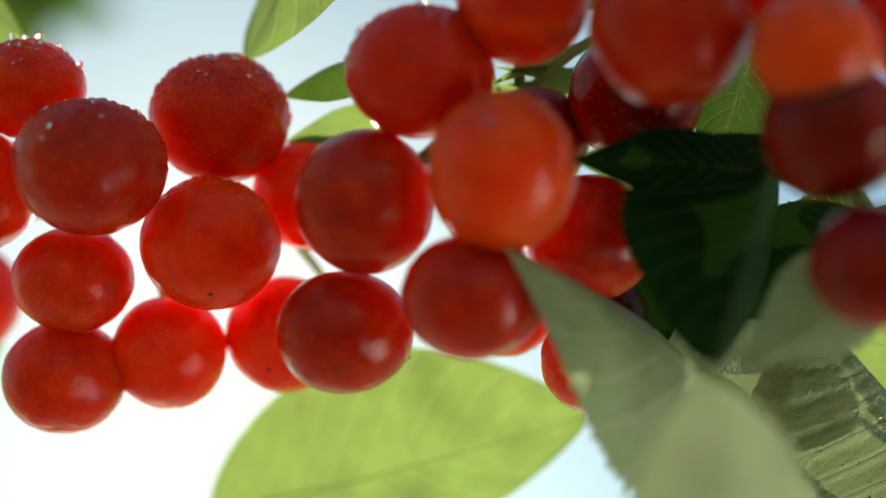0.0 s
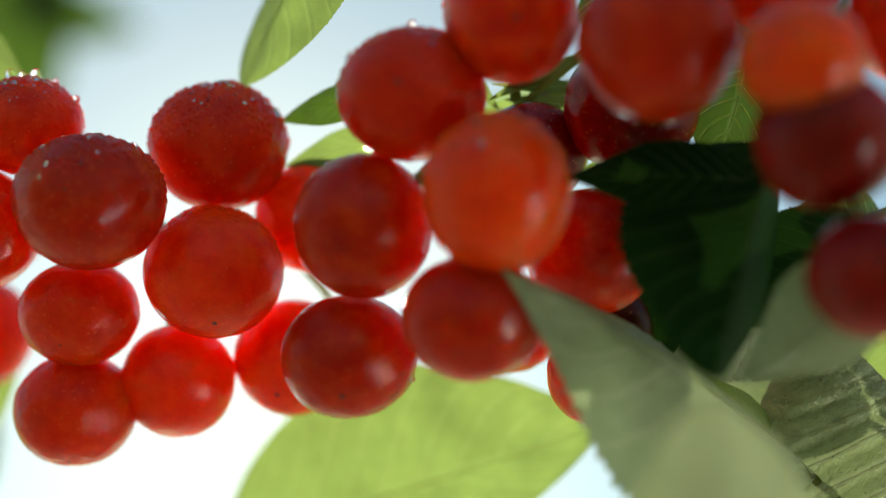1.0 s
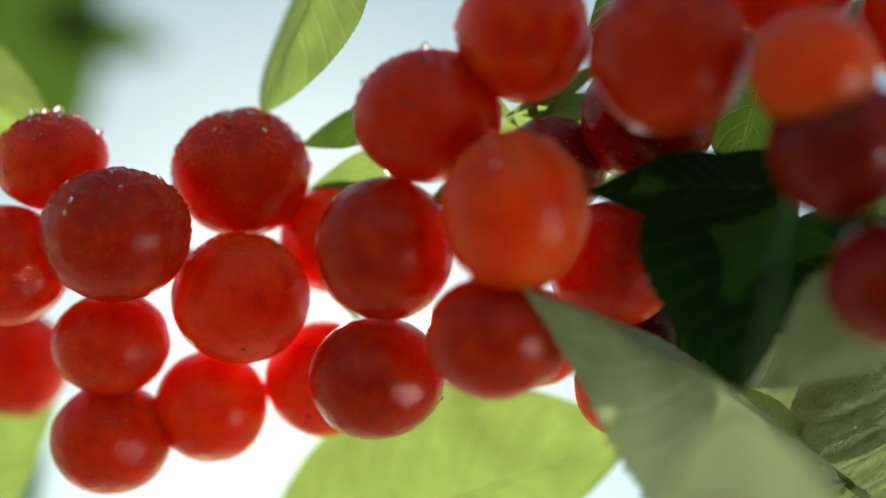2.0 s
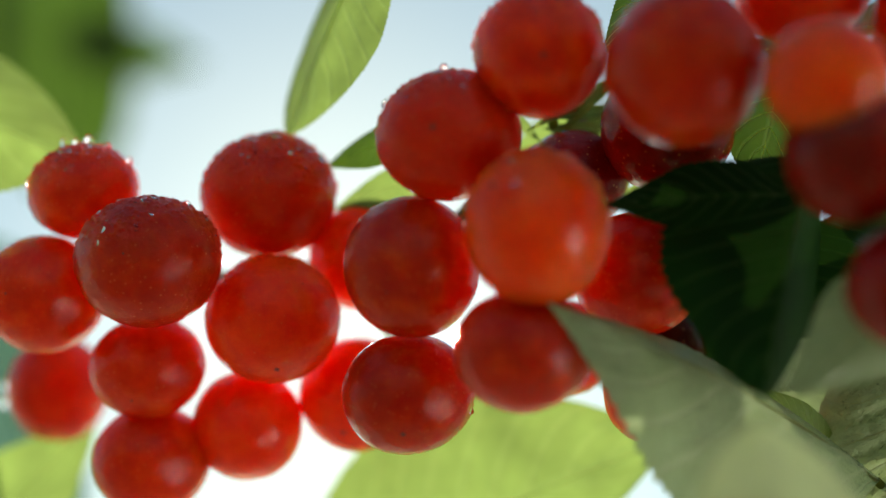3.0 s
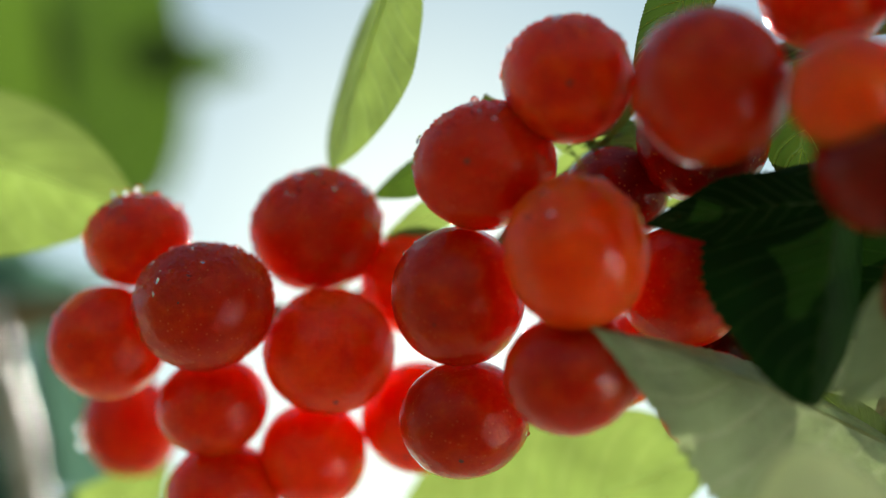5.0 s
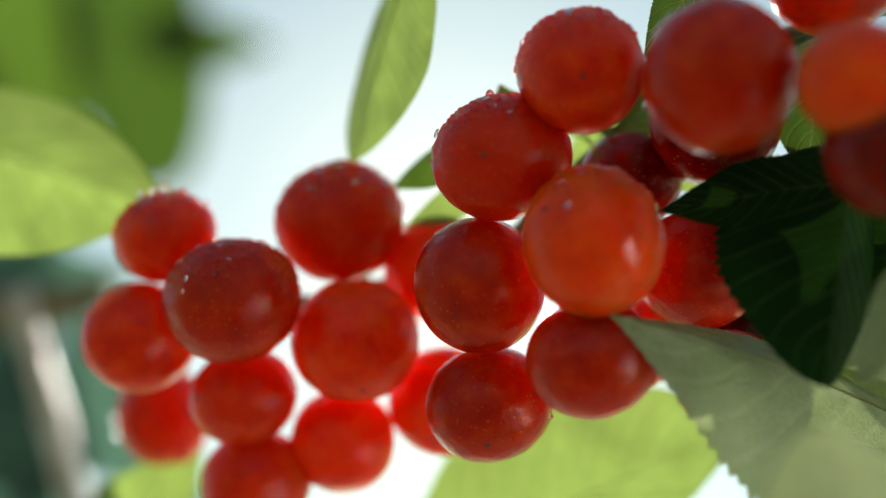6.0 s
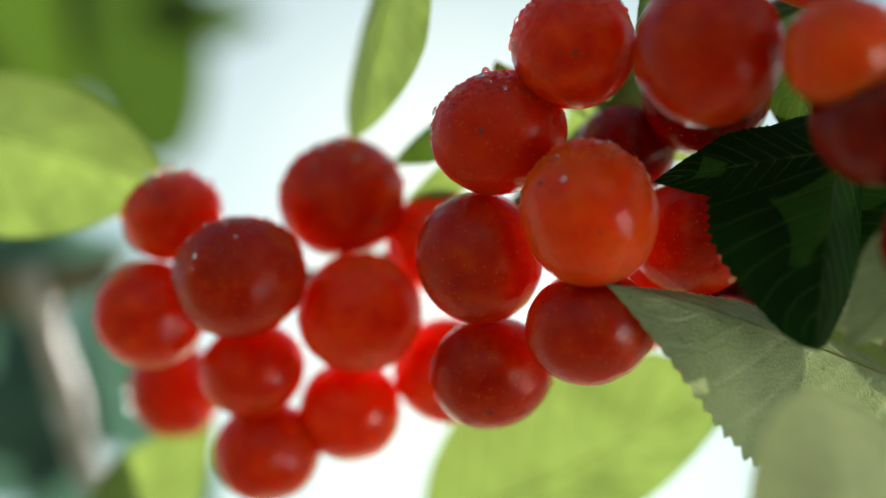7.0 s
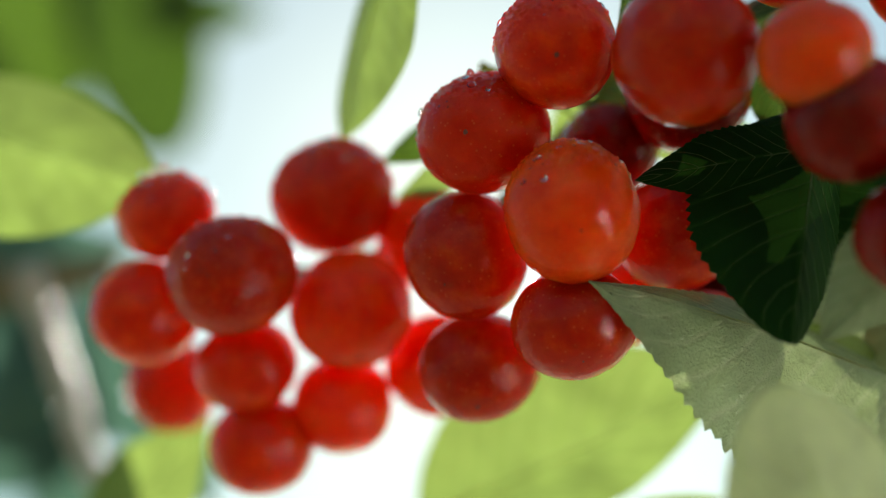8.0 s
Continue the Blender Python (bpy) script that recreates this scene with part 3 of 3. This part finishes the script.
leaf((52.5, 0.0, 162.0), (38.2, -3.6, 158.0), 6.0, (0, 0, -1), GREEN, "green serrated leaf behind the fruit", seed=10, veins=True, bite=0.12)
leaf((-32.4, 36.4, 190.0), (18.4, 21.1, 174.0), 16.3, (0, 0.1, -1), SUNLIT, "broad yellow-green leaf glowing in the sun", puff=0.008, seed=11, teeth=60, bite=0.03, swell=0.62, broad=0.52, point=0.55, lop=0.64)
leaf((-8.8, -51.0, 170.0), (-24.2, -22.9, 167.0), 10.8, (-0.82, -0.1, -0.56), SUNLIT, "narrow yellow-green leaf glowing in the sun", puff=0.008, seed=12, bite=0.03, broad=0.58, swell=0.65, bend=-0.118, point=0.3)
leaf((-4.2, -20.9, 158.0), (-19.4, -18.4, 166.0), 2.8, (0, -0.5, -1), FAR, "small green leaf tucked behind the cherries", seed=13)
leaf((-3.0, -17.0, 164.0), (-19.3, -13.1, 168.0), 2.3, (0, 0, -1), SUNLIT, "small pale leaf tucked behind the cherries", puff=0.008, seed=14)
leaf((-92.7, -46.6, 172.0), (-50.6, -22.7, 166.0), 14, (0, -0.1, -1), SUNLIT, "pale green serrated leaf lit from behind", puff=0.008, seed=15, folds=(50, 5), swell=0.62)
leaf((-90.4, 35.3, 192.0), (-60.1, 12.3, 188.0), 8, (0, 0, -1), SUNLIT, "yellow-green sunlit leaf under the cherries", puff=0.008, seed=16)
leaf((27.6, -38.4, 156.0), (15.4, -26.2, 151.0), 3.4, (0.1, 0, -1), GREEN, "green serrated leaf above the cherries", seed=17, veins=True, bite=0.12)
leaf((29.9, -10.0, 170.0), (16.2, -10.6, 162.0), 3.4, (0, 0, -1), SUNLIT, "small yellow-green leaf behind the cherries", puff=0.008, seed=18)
leaf((18.7, -24.8, 164.0), (5.8, -19.3, 160.0), 1.1, (0, -0.4, -1), SUNLIT, "thin pale bract beside the twig", puff=0.008, seed=33, bite=0.02)
leaf((17.9, -20.9, 163.0), (6.3, -21.2, 160.0), 0.8, (0, 0.5, -1), SUNLIT, "thin pale bract beside the twig", seed=34, bite=0.02)
leaf((16.2, -18.2, 160.0), (7.8, -19.6, 163.0), 0.9, (0, 0, -1), SUNLIT, "thin pale bract beside the twig", puff=0.008, seed=35, bite=0.02)
leaf((19.0, -25.6, 160.0), (8.6, -17.6, 163.0), 0.7, (0, -0.3, -1), SUNLIT, "thin pale bract beside the twig", seed=44, bite=0.02, sag=0.1)
leaf((20.0, -22.6, 162.0), (9.5, -16.8, 164.0), 1.0, (0.1, 0.2, -1), SUNLIT, "thin pale bract beside the twig", puff=0.008, seed=45, bite=0.02, sag=-0.08)
leaf((1.6, -24.6, 160.0), (7.2, -18.2, 163.0), 0.9, (0, -0.2, -1), SUNLIT, "thin pale bract beside the twig", puff=0.008, seed=46, bite=0.02)
leaf((13.0, -24.5, 199.0), (-1.0, -13.5, 195.0), 3.2, (0, 0, -1), SUNLIT, "small pale leaf behind the twig", puff=0.008, seed=47)
leaf((19.7, 47.7, 172.0), (2.8, 35.6, 172.0), 5, (0, 0, -1), SUNLIT, "yellow-green leaf below the twig", puff=0.008, seed=19)
leaf((44.6, -0.4, 132.0), (28.5, 11.0, 130.0), 5, (0, -0.3, -1), FELT, "grey-green serrated leaf underside", seed=20, rib=FELT_RIB, teeth=26, bite=0.1, puff=0.06)
leaf((-262.0, -196.0, 572.0), (-226.0, -78.0, 555.0), 36, (0, 0, -1), FAR, "leaf of the shrub behind with shade put into its colour", seed=21, swell=0.5, point=0.0, broad=0.6)
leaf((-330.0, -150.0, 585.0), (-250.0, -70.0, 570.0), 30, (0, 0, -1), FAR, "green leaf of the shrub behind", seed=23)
leaf((-176.0, -196.0, 547.0), (-186.0, -44.0, 540.0), 30, (0, 0, -1), SHADE_TONED, "green leaf of the shrub behind, darkened in colour for shade", swell=0.40, point=0.1, broad=0.58, seed=32)
leaf((-182.0, -108.0, 552.0), (-126.0, -92.0, 548.0), 12, (0, 0, -1), SHADE_TONED, "green leaf of the shrub behind, darkened in colour for shade", seed=22, broad=0.4)
leaf((-208.0, 49.1, 310.0), (-146.0, -15.8, 300.0), 20, (0, -0.6, -1), TEAL, "green leaf of the shrub behind, sky tint put into its colour", seed=24)
leaf((-90.1, 42.0, 252.0), (-101.1, -9.9, 248.0), 9.5, (0, -0.4, -1), TEAL, "green leaf of the shrub behind", seed=25)
leaf((-232.7, 32.7, 380.0), (-145.4, 20.6, 370.0), 26, (0, -0.3, -1), TEAL, "green leaf of the shrub behind", seed=27)
leaf((-222.2, -6.4, 400.0), (-158.9, 47.5, 390.0), 24, (0, -0.3, -1), TEAL, "green leaf of the shrub behind", seed=28)
leaf((-168.5, 102.0, 380.0), (-186.2, 32.9, 370.0), 22, (0, -0.3, -1), TEAL, "green leaf of the shrub behind", seed=29)
leaf((-206.8, -44.0, 360.0), (-141.9, -19.0, 350.0), 16, (0, 0, -1), TEAL, "green leaf of the shrub behind", seed=30)
leaf((-182.3, -18.0, 330.0), (-119.7, -14.1, 330.0), 12, (0, 0, -1), TEAL, "green leaf of the shrub behind", seed=26)

# Out of view: added to keep the reflector's light off two dark cherries.
leaf((53.5, 11.5, 117.0), (52.0, -7.0, 117.0), 7.5, (-1, -0.1, 0.1), SHADE_TONED, "unseen green leaf added to keep light off two cherries", seed=51)

# ---- branches behind ----
branch("leafy_branch", [(-340.0, -205.0, 600.0), (-262.0, -198.0, 574.0), (-172.0, -198.0, 549.0), (-90.0, -165.0, 470.0), (-12.0, -95.0, 250.0)], [2.0, 2.2, 2.4, 2.6, 3.0, 4.0, 6.0, 9.0], BARK, "brown stem carrying the leaves behind", [(0.25, 0.40, 1.75), (0.45, 0.55, 1.2), (0.5, 0.6, 0.5), (0.5, 0.6, -0.02)])
branch("background_branch", [(-120.5, -16.4, 262.0), (-119.6, -0.9, 262.0), (-119.5, 17.5, 264.0), (-118.7, 40.3, 266.0)], [3.0, 2.6, 2.6, 3.0], OLD_BARK, "wet grey branch behind the fruit", [(-0.09, 0.34, 1.45), (0.1, 0.5, 0.8), (0.2, 0.5, -0.02)], beads=(2, 4, 6, 8, 9, 11, 12, 14, 15, 17, 18, 20, 22, 24))
branch("background_twig", [(-161.9, -19.3, 285.0), (-134.5, -12.8, 280.0), (-107.8, -11.2, 280.0)], [6.0, 5.2, 3.6], BARK, "dark brown twig behind the fruit")



# ---- unseen reflector added beside the shrub to light the fruit ----
def reflector(place, wide):
    """A round silver reflector, added unseen and turned so that it throws the sun on the fruit, on a light stand."""
    c = HOME + TURN @ Vector(place)
    n = (SUN + (at(20, -8, 134) - c).normalized()).normalized()
    turn = n.to_track_quat("Z", "Y").to_matrix()
    ob = thing("added_reflector", Vector((c.x, c.y, 0)), "unseen round silver reflector on a black stand, added to throw sun on the fruit", "reflector")
    o = ob.location
    verts, faces = [(0, 0, 0)], []
    for j in range(1, 7):
        for k in range(40):
            a = 2 * math.pi * k / 40
            r = wide * j / 6
            verts.append((r * math.cos(a), r * math.sin(a), 0.0006 * noise.noise((r * 40, a * 2, 0))))
    faces += [(0, 1 + k, 1 + (k + 1) % 40) for k in range(40)]
    for j in range(5):
        faces += [(1 + j * 40 + k, 1 + (j + 1) * 40 + k, 1 + (j + 1) * 40 + (k + 1) % 40, 1 + j * 40 + (k + 1) % 40) for k in range(40)]
    part("fabric", mesh_of("fabric", [turn @ Vector(p) + c - o for p in verts], faces, SILVER), ob, "crinkled silver fabric")
    ring = [turn @ Vector((wide * math.cos(a), wide * math.sin(a), 0.0)) + c - o for a in [2 * math.pi * k / 40 for k in range(41)]]
    v, f = tube(ring, [0.005] * 41, 8)
    part("rim", mesh_of("rim", v, f, BLACK), ob, "black sprung rim")
    low = ring[min(range(40), key=lambda k: ring[k].z)]
    v, f = tube([low, Vector((low.x, low.y, 0.5)), Vector((low.x, low.y, 0.25))], [0.008, 0.011, 0.012], 10)
    part("pole", mesh_of("pole", v, f, BLACK), ob)
    for k in range(3):
        a = 2.1 * k
        v, f = tube([Vector((low.x, low.y, 0.45)), Vector((low.x + 0.3 * math.cos(a), low.y + 0.3 * math.sin(a), 0.01))], [0.008, 0.008], 8)
        part("leg", mesh_of("leg", v, f, BLACK), ob)


reflector((0.37, 0.18, -0.07), 0.15)
